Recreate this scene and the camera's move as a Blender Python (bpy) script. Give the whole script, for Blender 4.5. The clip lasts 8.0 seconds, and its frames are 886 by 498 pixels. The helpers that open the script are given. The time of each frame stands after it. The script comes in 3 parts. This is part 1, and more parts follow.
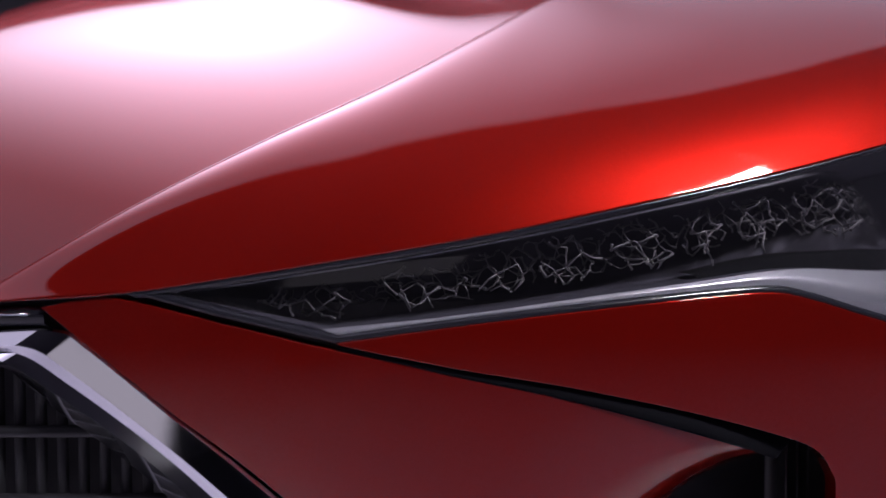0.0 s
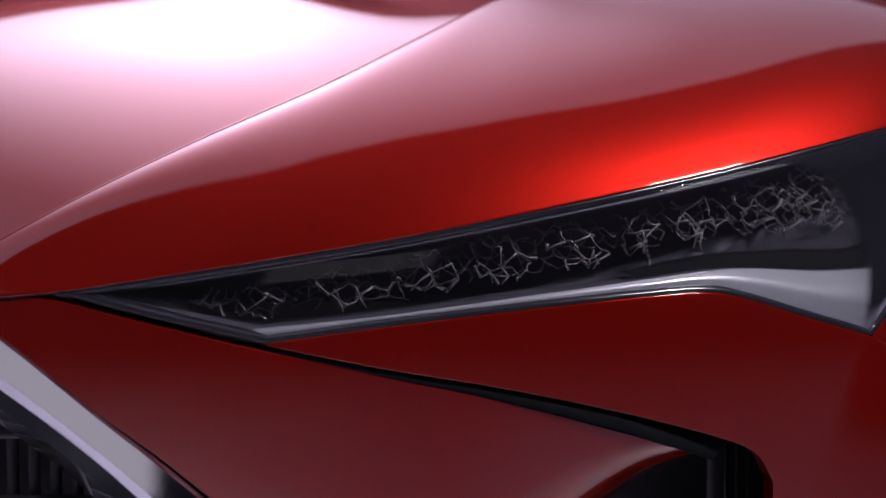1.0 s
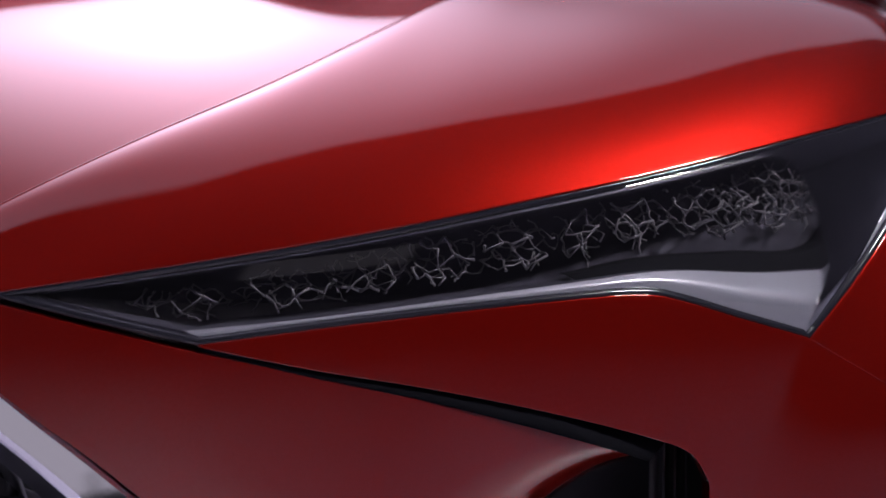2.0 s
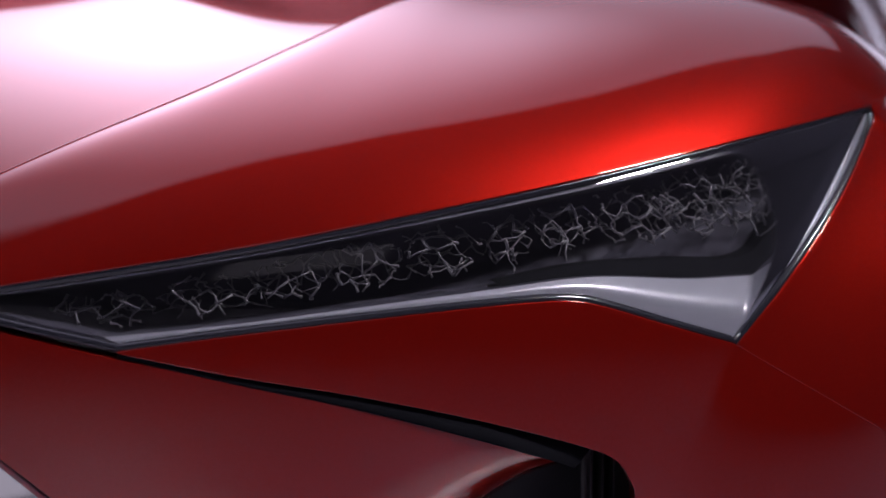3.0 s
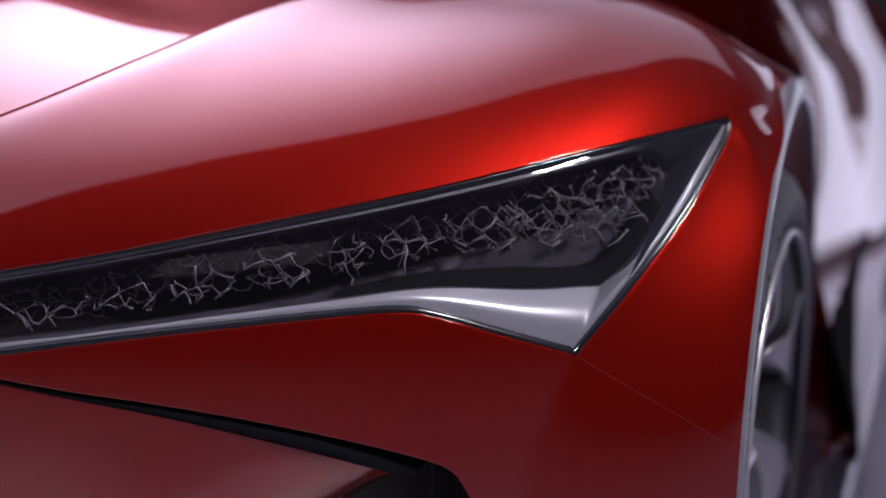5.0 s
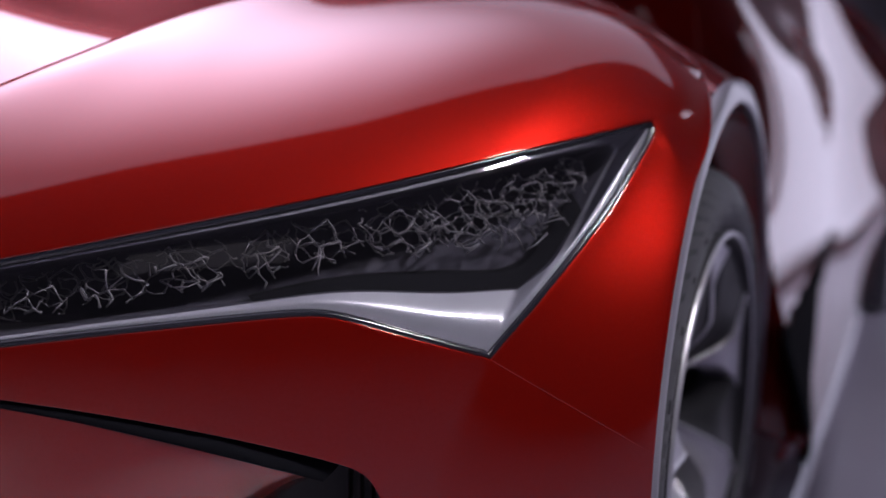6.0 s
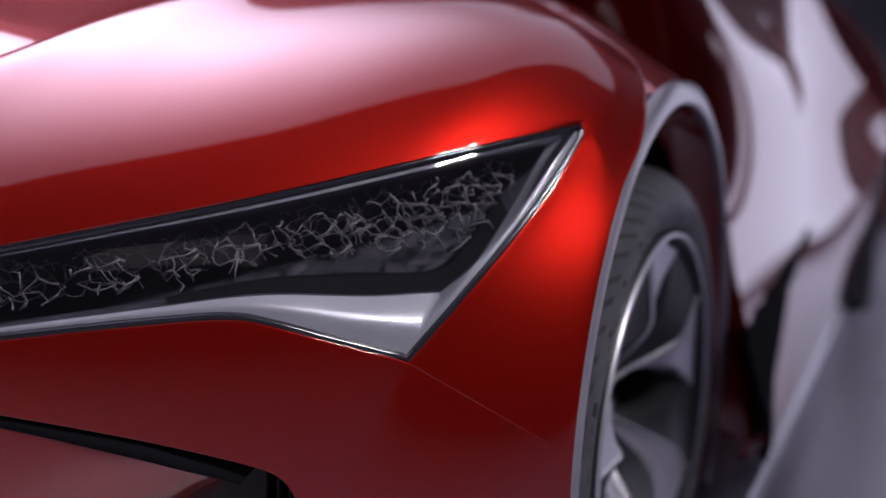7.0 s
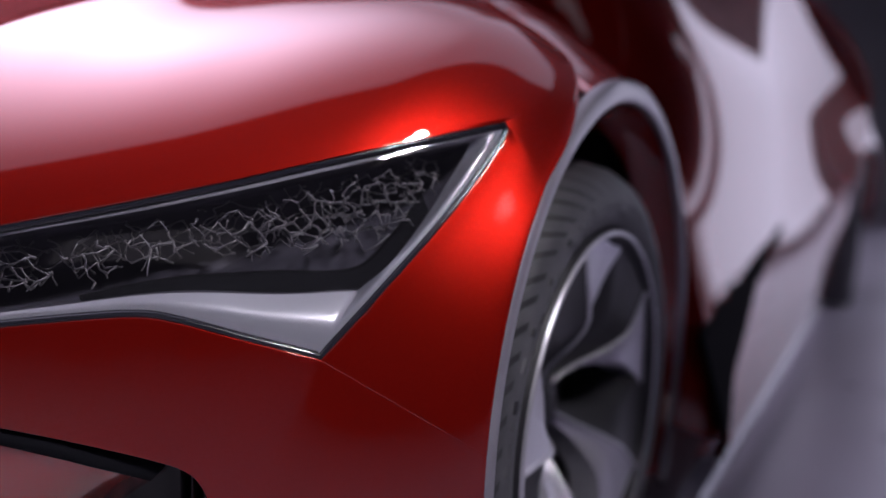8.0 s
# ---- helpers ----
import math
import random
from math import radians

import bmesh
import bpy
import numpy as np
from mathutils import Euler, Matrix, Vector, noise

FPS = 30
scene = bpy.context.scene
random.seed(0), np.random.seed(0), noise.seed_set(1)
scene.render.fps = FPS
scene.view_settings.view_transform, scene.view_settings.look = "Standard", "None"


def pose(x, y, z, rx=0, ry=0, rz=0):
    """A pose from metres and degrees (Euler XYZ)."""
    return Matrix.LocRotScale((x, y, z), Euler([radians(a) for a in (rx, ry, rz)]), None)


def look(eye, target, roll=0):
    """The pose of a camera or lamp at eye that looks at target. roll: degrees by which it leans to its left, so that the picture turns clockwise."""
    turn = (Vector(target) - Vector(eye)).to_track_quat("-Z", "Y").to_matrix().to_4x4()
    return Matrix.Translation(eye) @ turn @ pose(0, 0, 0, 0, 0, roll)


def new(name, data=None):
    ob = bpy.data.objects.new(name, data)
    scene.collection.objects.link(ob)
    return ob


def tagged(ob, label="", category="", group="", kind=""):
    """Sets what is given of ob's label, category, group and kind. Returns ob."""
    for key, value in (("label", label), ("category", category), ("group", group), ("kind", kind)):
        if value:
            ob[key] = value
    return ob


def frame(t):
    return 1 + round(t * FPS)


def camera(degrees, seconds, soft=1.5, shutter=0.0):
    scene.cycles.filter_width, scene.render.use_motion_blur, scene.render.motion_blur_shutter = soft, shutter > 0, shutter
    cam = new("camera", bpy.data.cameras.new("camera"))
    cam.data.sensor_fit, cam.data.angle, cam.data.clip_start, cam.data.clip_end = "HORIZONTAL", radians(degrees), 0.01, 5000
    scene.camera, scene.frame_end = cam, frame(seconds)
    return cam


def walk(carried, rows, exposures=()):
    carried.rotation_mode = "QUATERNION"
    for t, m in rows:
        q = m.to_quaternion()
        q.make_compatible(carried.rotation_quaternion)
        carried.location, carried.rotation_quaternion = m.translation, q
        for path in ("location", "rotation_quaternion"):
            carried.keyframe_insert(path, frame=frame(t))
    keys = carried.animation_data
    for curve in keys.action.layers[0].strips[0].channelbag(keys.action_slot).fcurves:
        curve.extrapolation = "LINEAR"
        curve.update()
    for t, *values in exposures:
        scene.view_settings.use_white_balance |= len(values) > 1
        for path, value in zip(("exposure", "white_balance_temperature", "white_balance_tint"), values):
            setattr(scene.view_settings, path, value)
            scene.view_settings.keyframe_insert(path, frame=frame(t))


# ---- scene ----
cam = camera(63.5, 8.0)
cam.data.dof.use_dof, cam.data.dof.focus_distance, cam.data.dof.aperture_fstop = True, 0.67, 1.4
METRES, EYE, TILT, LEAN, TURN = 0.57, 0.70, -6.3, 0.0, 34.0
ROWS = [
    (0.0, 0.0, 0.0, 0.0, 0.0, 0.0, -0.0),
    (0.5, 0.0480, 0.0046, -0.0020, -0.09, 0.08, -0.02),
    (1.0, 0.104, 0.0089, -0.0035, -0.17, 0.14, -0.03),
    (2.5, 0.2557, 0.0102, 0.0118, -0.55, -0.36, -0.16),
    (3.0, 0.3213, 0.0103, 0.0135, -0.57, -0.07, -0.17),
    (3.5, 0.3797, 0.01, 0.0186, -0.71, -0.06, -0.2),
    (4.0, 0.4463, 0.0095, 0.0264, -0.93, -0.24, -0.27),
    (4.5, 0.5082, 0.0087, 0.0358, -1.09, -0.48, -0.32),
    (6.0, 0.7071, 0.0002, 0.056, -1.85, -0.78, -0.43),
    (6.5, 0.7705, -0.0023, 0.0594, -1.95, -0.92, -0.51),
    (7.0, 0.8451, -0.0042, 0.0712, -1.88, -1.18, -0.57),
    (7.5, 0.9133, -0.007, 0.0735, -2.02, -1.28, -0.63),
    (8.0, 0.9899, -0.011, 0.0798, -1.99, -1.62, -0.82),
]
START = pose(0, 0, EYE, TILT, LEAN, TURN)
walk(cam, [(t, START @ pose(METRES * x, METRES * y, METRES * z, 90 + pitch, roll, yaw)) for t, x, y, z, yaw, pitch, roll in ROWS])
scene.view_settings.exposure = 0.1

# ---- world and light ----
world = bpy.data.worlds.new("studio")
scene.world = world
world.use_nodes = True
world.node_tree.nodes["Background"].inputs[0].default_value = (0.5, 0.5, 0.55, 1)
world.node_tree.nodes["Background"].inputs[1].default_value = 0.05


# ---- materials ----
def material(name, base=(0.5, 0.5, 0.5), rough=0.5, metal=0.0, coat=0.0, coat_rough=0.03, coat_ior=1.5, spec=0.5):
    m = bpy.data.materials.new(name)
    m.use_nodes = True
    b = m.node_tree.nodes["Principled BSDF"]
    b.inputs["Base Color"].default_value = (*base, 1)
    b.inputs["Roughness"].default_value = rough
    b.inputs["Metallic"].default_value = metal
    b.inputs["Coat Weight"].default_value = coat
    b.inputs["Coat Roughness"].default_value = coat_rough
    b.inputs["Coat IOR"].default_value = coat_ior
    b.inputs["Specular IOR Level"].default_value = spec
    return m


def vary(m, scale, low, high, rough=None, bump=0.0, detail=4.0, fine=0.0):
    """Noise in object space between two colours, with optional roughness range and bump."""
    nt = m.node_tree
    n, b = nt.nodes, nt.nodes["Principled BSDF"]
    co = n.new("ShaderNodeTexCoord")
    no = n.new("ShaderNodeTexNoise")
    no.inputs["Scale"].default_value, no.inputs["Detail"].default_value = scale, detail
    nt.links.new(co.outputs["Object"], no.inputs["Vector"])
    ramp = n.new("ShaderNodeValToRGB")
    ramp.color_ramp.elements[0].position, ramp.color_ramp.elements[1].position = 0.3, 0.7
    ramp.color_ramp.elements[0].color, ramp.color_ramp.elements[1].color = (*low, 1), (*high, 1)
    nt.links.new(no.outputs["Fac"], ramp.inputs["Fac"])
    nt.links.new(ramp.outputs["Color"], b.inputs["Base Color"])
    if rough:
        mr = n.new("ShaderNodeMapRange")
        mr.inputs["To Min"].default_value, mr.inputs["To Max"].default_value = rough
        nt.links.new(no.outputs["Fac"], mr.inputs["Value"])
        nt.links.new(mr.outputs["Result"], b.inputs["Roughness"])
    if bump:
        nf = n.new("ShaderNodeTexNoise")
        nf.inputs["Scale"].default_value, nf.inputs["Detail"].default_value = fine or scale * 8, 3
        nt.links.new(co.outputs["Object"], nf.inputs["Vector"])
        bp = n.new("ShaderNodeBump")
        bp.inputs["Strength"].default_value, bp.inputs["Distance"].default_value = bump, 0.002
        nt.links.new(nf.outputs["Fac"], bp.inputs["Height"])
        nt.links.new(bp.outputs["Normal"], b.inputs["Normal"])
    return m


def glow(name, colour, strength):
    m = bpy.data.materials.new(name)
    m.use_nodes = True
    nt = m.node_tree
    nt.nodes.remove(nt.nodes["Principled BSDF"])
    e = nt.nodes.new("ShaderNodeEmission")
    e.inputs[0].default_value, e.inputs[1].default_value = (*colour, 1), strength
    nt.links.new(e.outputs[0], nt.nodes["Material Output"].inputs["Surface"])
    return m


def clear(name, ior=1.5, tint=(1, 1, 1), rough=0.01, veil=0.0):
    m = bpy.data.materials.new(name)
    m.use_nodes = True
    nt = m.node_tree
    nt.nodes.remove(nt.nodes["Principled BSDF"])
    t = nt.nodes.new("ShaderNodeBsdfTransparent")
    t.inputs[0].default_value = (*tint, 1)
    g = nt.nodes.new("ShaderNodeBsdfGlossy")
    g.inputs["Roughness"].default_value = rough
    f = nt.nodes.new("ShaderNodeFresnel")
    f.inputs["IOR"].default_value = ior
    x = nt.nodes.new("ShaderNodeMixShader")
    nt.links.new(f.outputs[0], x.inputs[0])
    nt.links.new(t.outputs[0], x.inputs[1])
    nt.links.new(g.outputs[0], x.inputs[2])
    # a trace of pale diffuse stands in for haze and glare over the glass
    d = nt.nodes.new("ShaderNodeBsdfDiffuse")
    d.inputs[0].default_value = (0.72, 0.70, 0.86, 1)
    y = nt.nodes.new("ShaderNodeMixShader")
    y.inputs[0].default_value = veil
    nt.links.new(x.outputs[0], y.inputs[1])
    nt.links.new(d.outputs[0], y.inputs[2])
    nt.links.new(y.outputs[0], nt.nodes["Material Output"].inputs["Surface"])
    return m


PAINT = material("candy_red_paint", (0.14, 0.0035, 0.0014), 0.39, 0.6, 1.0, 0.03, 1.78, spec=0.0)
BLACK = material("black_plastic", (0.010, 0.010, 0.014), 0.45)
GLOSSBLACK = material("gloss_black_seal", (0.012, 0.012, 0.018), 0.18)
DARKGREY = material("dark_grey_plastic", (0.009, 0.009, 0.012), 0.45)
RUBBER = material("tyre_rubber", (0.045, 0.045, 0.052), 0.55)
CHROME = material("chrome", (0.75, 0.75, 0.80), 0.05, 1.0)
SILVER = material("satin_silver", (0.235, 0.235, 0.285), 0.35, 0.2, 0.8, 0.08)
ALLOY = material("grey_alloy", (0.06, 0.06, 0.07), 0.5, 0.4)
MACHINED = material("machined_alloy", (0.50, 0.50, 0.55), 0.35, 0.7)
# same wheel alloy, with the bright reflection on the flank put into its colour
FLANK = material("lit_flank_alloy", (0.50, 0.495, 0.57), 0.35, 0.6)
HOUSING = material("lamp_housing", (0.045, 0.043, 0.060), 0.6, spec=0.1)
ARCHTRIM = material("satin_grey_trim", (0.27, 0.255, 0.30), 0.32, 0.4, 0.4)
TRIM = material("dark_satin_trim", (0.24, 0.24, 0.275), 0.6, spec=0.3)
WEB = material("clear_resin_web", (0.085, 0.081, 0.098), 0.4)
LENS = clear("lens_glass", 1.5, veil=0.004)
FLOOR = material("studio_floor_paint", (0.42, 0.40, 0.46), 0.28)
WALL = material("studio_wall_paint", (0.5, 0.5, 0.54), 0.8)
MATT = material("matt_black_plastic", (0.005, 0.005, 0.007), 0.9, spec=0.06)

DARK = material("dark_studio_paint", (0.085, 0.085, 0.10), 0.8)
SOFTBOX = glow("softbox_cloth", (1, 0.905, 1.24), 3.4)


def hot_middle(m, at, reach, turn, low, high):
    """A cloth brighter in front of its lamps: strength high at the place, low away from it."""
    nt = m.node_tree
    co, mp, gr, mr = (nt.nodes.new(k) for k in ("ShaderNodeTexCoord", "ShaderNodeMapping", "ShaderNodeTexGradient", "ShaderNodeMapRange"))
    mp.vector_type = "TEXTURE"
    mp.inputs["Location"].default_value, mp.inputs["Scale"].default_value = at, reach
    mp.inputs["Rotation"].default_value = (0, 0, radians(turn))
    gr.gradient_type = "SPHERICAL"
    mr.inputs["To Min"].default_value, mr.inputs["To Max"].default_value = low, high
    pw = nt.nodes.new("ShaderNodeMath")
    pw.operation = "POWER"
    pw.inputs[1].default_value = 1.8
    nt.links.new(co.outputs["Object"], mp.inputs["Vector"])
    nt.links.new(mp.outputs["Vector"], gr.inputs["Vector"])
    nt.links.new(gr.outputs["Fac"], pw.inputs[0])
    nt.links.new(pw.outputs[0], mr.inputs["Value"])
    nt.links.new(mr.outputs["Result"], nt.nodes["Emission"].inputs["Strength"])


hot_middle(SOFTBOX, (-2.10, 1.04, 3.4), (2.35, 2.6, 2.0), -26.7, 0.50, 8.6)
STRIPBOX = glow("strip_light_cloth", (1, 0.94, 1.0), 480.0)
vary(FLOOR, 1.3, (0.42, 0.40, 0.46), (0.50, 0.48, 0.54), (0.22, 0.36), 0.02, fine=60)
vary(WALL, 0.8, (0.46, 0.46, 0.50), (0.54, 0.54, 0.58), bump=0.05, fine=90)
vary(RUBBER, 30, (0.038, 0.038, 0.045), (0.062, 0.062, 0.071), (0.45, 0.7), 0.25, fine=420)
vary(ARCHTRIM, 14, (0.20, 0.188, 0.222), (0.235, 0.222, 0.26), (0.28, 0.38), 0.03, fine=900)
vary(BLACK, 25, (0.008, 0.008, 0.011), (0.014, 0.014, 0.018), (0.4, 0.55), 0.06, fine=700)
vary(ALLOY, 22, (0.024, 0.024, 0.029), (0.033, 0.033, 0.039), (0.45, 0.6))
vary(PAINT, 1900, (0.178, 0.0044, 0.0023), (0.212, 0.0056, 0.0031), detail=2)
FLANKBOX = glow("flank_softbox_cloth", (0.95, 0.91, 1.22), 1.05)
# added fill that brightens the floor beside the car
AISLE_FILL = glow("aisle_fill_glow", (0.97, 0.92, 1.18), 26.0)
# added dim fill for the paint that faces forward
FRONT_FILL = glow("front_fill_glow", (1.0, 0.90, 1.06), 0.36)


# ---- shape helpers ----
def L(x, y, z):
    """From the axes of the lamp's face (lengths of the slider's run) to the world."""
    return START @ (Vector((x, y, z)) * METRES)


BACK = (START.to_3x3() @ Vector((0, 1, 0))).normalized()


def cr(pts, u):
    """A point on the smooth curve through pts, u from 0 to 1."""
    n = len(pts) - 1
    f = min(max(u, 0.0), 1.0) * n
    i = min(int(f), n - 1)
    f -= i
    p1, p2 = Vector(pts[i]), Vector(pts[i + 1])
    p0 = Vector(pts[i - 1]) if i > 0 else p1 * 2 - p2
    p3 = Vector(pts[i + 2]) if i + 2 <= n else p2 * 2 - p1
    return 0.5 * (2 * p1 + (p2 - p0) * f + (2 * p0 - 5 * p1 + 4 * p2 - p3) * f * f + (3 * p1 - p0 - 3 * p2 + p3) * f ** 3)


def face_depth(x, z):
    """Depth of the car's front corner at (x, z) of the lamp's axes."""
    u = x + 0.45
    k = 0.6 + 0.4 * min(1.0, max(0.0, (x + 0.4) / 1.4))
    return 1.085 + 0.02 * u + 0.045 * u * u + 0.009 * u ** 3 + 0.12 * (z + math.sqrt(z * z + 0.006)) * k - 0.03 * min(0.0, z + 0.08) + 0.29 * max(0.0, x - 0.8) ** 2


def on_face(x, z, inward=0.0):
    return L(x, face_depth(x, z) + inward, z)


def part(name, bm, mat, parent=None, label="", smooth=True):
    me = bpy.data.meshes.new(name)
    bmesh.ops.recalc_face_normals(bm, faces=bm.faces)
    bm.to_mesh(me)
    bm.free()
    if smooth:
        me.polygons.foreach_set("use_smooth", [True] * len(me.polygons))
    me.materials.append(mat)
    ob = new(name, me)
    if parent:
        ob.parent = parent
        ob.matrix_parent_inverse = parent.matrix_world.inverted()
    if label:
        ob["label"] = label
    return ob


def thing(name, at, label, category, group="", kind=""):
    ob = new(name)
    ob.location = at
    ob.matrix_world = Matrix.Translation(at)
    return tagged(ob, label, category, group, kind)


def sheet(bm, rows):
    """Quads over a grid of points."""
    vs = [[bm.verts.new(p) for p in r] for r in rows]
    for a, b in zip(vs, vs[1:]):
        for i in range(len(a) - 1):
            bm.faces.new((a[i], a[i + 1], b[i + 1], b[i]))
    return vs


def crisp(rows, f=0.08, first=True, last=True):
    """The grid with a narrow row added along each edge, so that only the edge itself looks rolled; first and last: the ends of the rows too."""
    def widen(r, head, tail):
        r = [Vector(p) for p in r]
        return r[:1] + ([r[0].lerp(r[1], f)] if head else []) + r[1:-1] + ([r[-1].lerp(r[-2], f)] if tail else []) + r[-1:]
    wide = [widen(r, first, last) for r in rows]
    return [list(c) for c in zip(*[widen(col, True, True) for col in zip(*wide)])]


def panel(rows, thick=0.02, lip=0.004, back=None):
    """A pressed panel: a grid of points with rolled edges and a return flange."""
    back = back or BACK
    rows = crisp(rows)
    bm = bmesh.new()
    sheet(bm, rows)
    n, m = len(rows), len(rows[0])
    loop = [(0, j) for j in range(m)] + [(i, m - 1) for i in range(1, n)] + [(n - 1, j) for j in range(m - 2, -1, -1)] + [(i, 0) for i in range(n - 2, 0, -1)]
    rings = []
    for k in range(5):
        ring = []
        for i, j in loop:
            p = Vector(rows[i][j])
            q = Vector(rows[min(max(i, 1), n - 2)][min(max(j, 1), m - 2)])
            out = (p - q)
            out = (out - back * out.dot(back))
            out = out.normalized() if out.length > 1e-9 else Vector((0, 0, 0))
            a = k * math.pi / 6
            if k < 4:
                ring.append(p + out * lip * math.sin(a) + back * lip * (1 - math.cos(a)))
            else:
                ring.append(p + out * lip + back * thick)
        rings.append([bm.verts.new(v) for v in ring])
    for a, b in zip(rings, rings[1:]):
        for i in range(len(a)):
            j = (i + 1) % len(a)
            bm.faces.new((a[i], a[j], b[j], b[i]))
    bmesh.ops.remove_doubles(bm, verts=bm.verts, dist=0.00005)
    return bm


def box(bm, lo, hi, m=None):
    r = bmesh.ops.create_cube(bm, size=1.0)
    s = Vector(hi) - Vector(lo)
    mid = (Vector(hi) + Vector(lo)) / 2
    for v in r["verts"]:
        v.co = Vector((v.co.x * s.x, v.co.y * s.y, v.co.z * s.z)) + mid
        if m:
            v.co = m @ v.co
    return r["verts"]


def tube(bm, pts, radius, sides=6, close=False):
    """A round bar along pts; radius is a number or a function of u."""
    rings = []
    n = len(pts)
    for i, p in enumerate(pts):
        p = Vector(p)
        d = (Vector(pts[min(i + 1, n - 1)]) - Vector(pts[max(i - 1, 0)])).normalized()
        a = d.orthogonal().normalized()
        b = d.cross(a)
        r = radius(i / max(1, n - 1)) if callable(radius) else radius
        rings.append([bm.verts.new(p + (a * math.cos(k * math.tau / sides) + b * math.sin(k * math.tau / sides)) * r) for k in range(sides)])
    for a, b in zip(rings, rings[1:]):
        off = min(range(sides), key=lambda o: sum((a[k].co - b[(k + o) % sides].co).length for k in range(sides)))
        for k in range(sides):
            bm.faces.new((a[k], a[(k + 1) % sides], b[(k + 1 + off) % sides], b[(k + off) % sides]))
    for r in (rings[0], rings[-1]):
        bm.faces.new(r)


def revolve(bm, profile, steps, centre, start=0.0, end=math.tau):
    """Turns (radius, offset along the axle) round the x axis at centre."""
    full = abs(end - start - math.tau) < 1e-6
    rings = []
    for i in range(steps + (0 if full else 1)):
        a = start + (end - start) * i / steps
        rings.append([bm.verts.new(Vector(centre) + Vector((o, r * math.cos(a), r * math.sin(a)))) for r, o in profile])
    for i in range(len(rings) if full else len(rings) - 1):
        a, b = rings[i], rings[(i + 1) % len(rings)]
        for k in range(len(profile) - 1):
            bm.faces.new((a[k], a[k + 1], b[k + 1], b[k]))


# ---- the studio ----
def room_piece(name, lo, hi, mat, label, category):
    bm = bmesh.new()
    box(bm, lo, hi)
    return tagged(part(name, bm, mat, None, smooth=False), label, category, kind="structure")


room_piece("floor", (-8, -8, -0.1), (8, 12, 0), FLOOR, "glossy pale grey painted studio floor", "floor")
room_piece("wall_north", (-8, 12, -0.1), (8, 12.2, 5), WALL, "plain pale grey studio wall behind the car", "wall")
room_piece("wall_south", (-8, -8.2, -0.1), (8, -8, 5), DARK, "plain dark studio wall", "wall")
room_piece("wall_east", (8, -8, -0.1), (8.2, 12, 5), DARK, "plain dark studio wall beside the car", "wall")
room_piece("wall_west", (-8.2, -8, -0.1), (-8, 12, 5), DARK, "plain dark studio wall", "wall")
room_piece("ceiling", (-8.2, -8.2, 5), (8.2, 12.2, 5.2), DARK, "dark studio ceiling above the light boxes", "ceiling")


def light_box(m, sx, sy, mat, label, name="ceiling_light", rods=(), feet=(), flag=0.0, skirt=0.15):
    """A framed cloth light that shines along its own -z, hung from rods or standing on feet."""
    ob = tagged(new(name), label, "studio light")
    ob.matrix_world = m
    bm = bmesh.new()
    box(bm, (-sx / 2, -sy / 2, 0), (sx / 2, sy / 2, 0.02), m)
    part("diffuser", bm, mat, ob, "white glowing cloth", smooth=False)
    w = 0.04
    for lo, hi in (((-sx / 2 - w, -sy / 2 - w), (sx / 2 + w, -sy / 2)), ((-sx / 2 - w, sy / 2), (sx / 2 + w, sy / 2 + w)),
                   ((-sx / 2 - w, -sy / 2), (-sx / 2, sy / 2)), ((sx / 2, -sy / 2), (sx / 2 + w, sy / 2))):
        bm = bmesh.new()
        box(bm, (lo[0], lo[1], 0.14 - skirt), (hi[0], hi[1], 0.15), m)
        part("frame_bar", bm, BLACK, ob, "black frame bar", smooth=False)
    bm = bmesh.new()
    box(bm, (-sx / 2, -sy / 2, 0.14), (sx / 2, sy / 2, 0.15), m)
    part("back_cover", bm, BLACK, ob, "black back cover", smooth=False)
    for x, y in rods:
        p = m @ Vector((x, y, 0.15))
        bm = bmesh.new()
        tube(bm, [p, (p.x, p.y, 5.0)], 0.012)
        part("hanger", bm, BLACK, ob, "black hanging rod")
    # unseen boards added to keep the beam off the wheel and door
    if flag:
        bm = bmesh.new()
        box(bm, (-flag, -sy / 2 - 0.1, -0.008), (0.0, sy / 2 + 0.1, 0.0), m @ pose(sx / 2 + w, 0, 0, 0, -85, 0))
        part("added_flag", bm, MATT, ob, "unseen matt black board added to cut the light below the lamp", smooth=False)
        bm = bmesh.new()
        box(bm, (-0.45, sy / 2 + 0.05, -1.35 * flag), (0.30, sy / 2 + 0.058, 0.0), m)
        part("added_flag", bm, MATT, ob, "unseen matt black board added to cut the light past the lamp's end", smooth=False)
    for x, y in feet:
        p = m @ Vector((x, y, 0.16))
        bm = bmesh.new()
        tube(bm, [(p.x, p.y, 0.0), (p.x, p.y, p.z)], 0.02)
        box(bm, (p.x - 0.25, p.y - 0.25, 0.0), (p.x + 0.25, p.y + 0.25, 0.02))
        part("stand", bm, BLACK, ob, "black stand")
    return ob


light_box(pose(-1.454, 1.14, 3.4, 0, 0, -26.7), 3.2, 7.6, SOFTBOX, "large white overhead light box in a black frame", rods=((-0.8, -3), (0.8, -3), (-0.8, 3), (0.8, 3)))
light_box(pose(1.75, 9.2, 2.4, -90, 3, 8), 2.1, 4.5, FLANKBOX, "tall white light box standing behind the car", "floor_light", feet=((-0.5, 0), (0.5, 0)))
light_box(pose(4.3, 8.6, 2.4, -90, 3, 22), 2.6, 4.5, FLANKBOX, "tall white light box standing behind the car", "floor_light", feet=((-0.8, 0), (0.8, 0)))
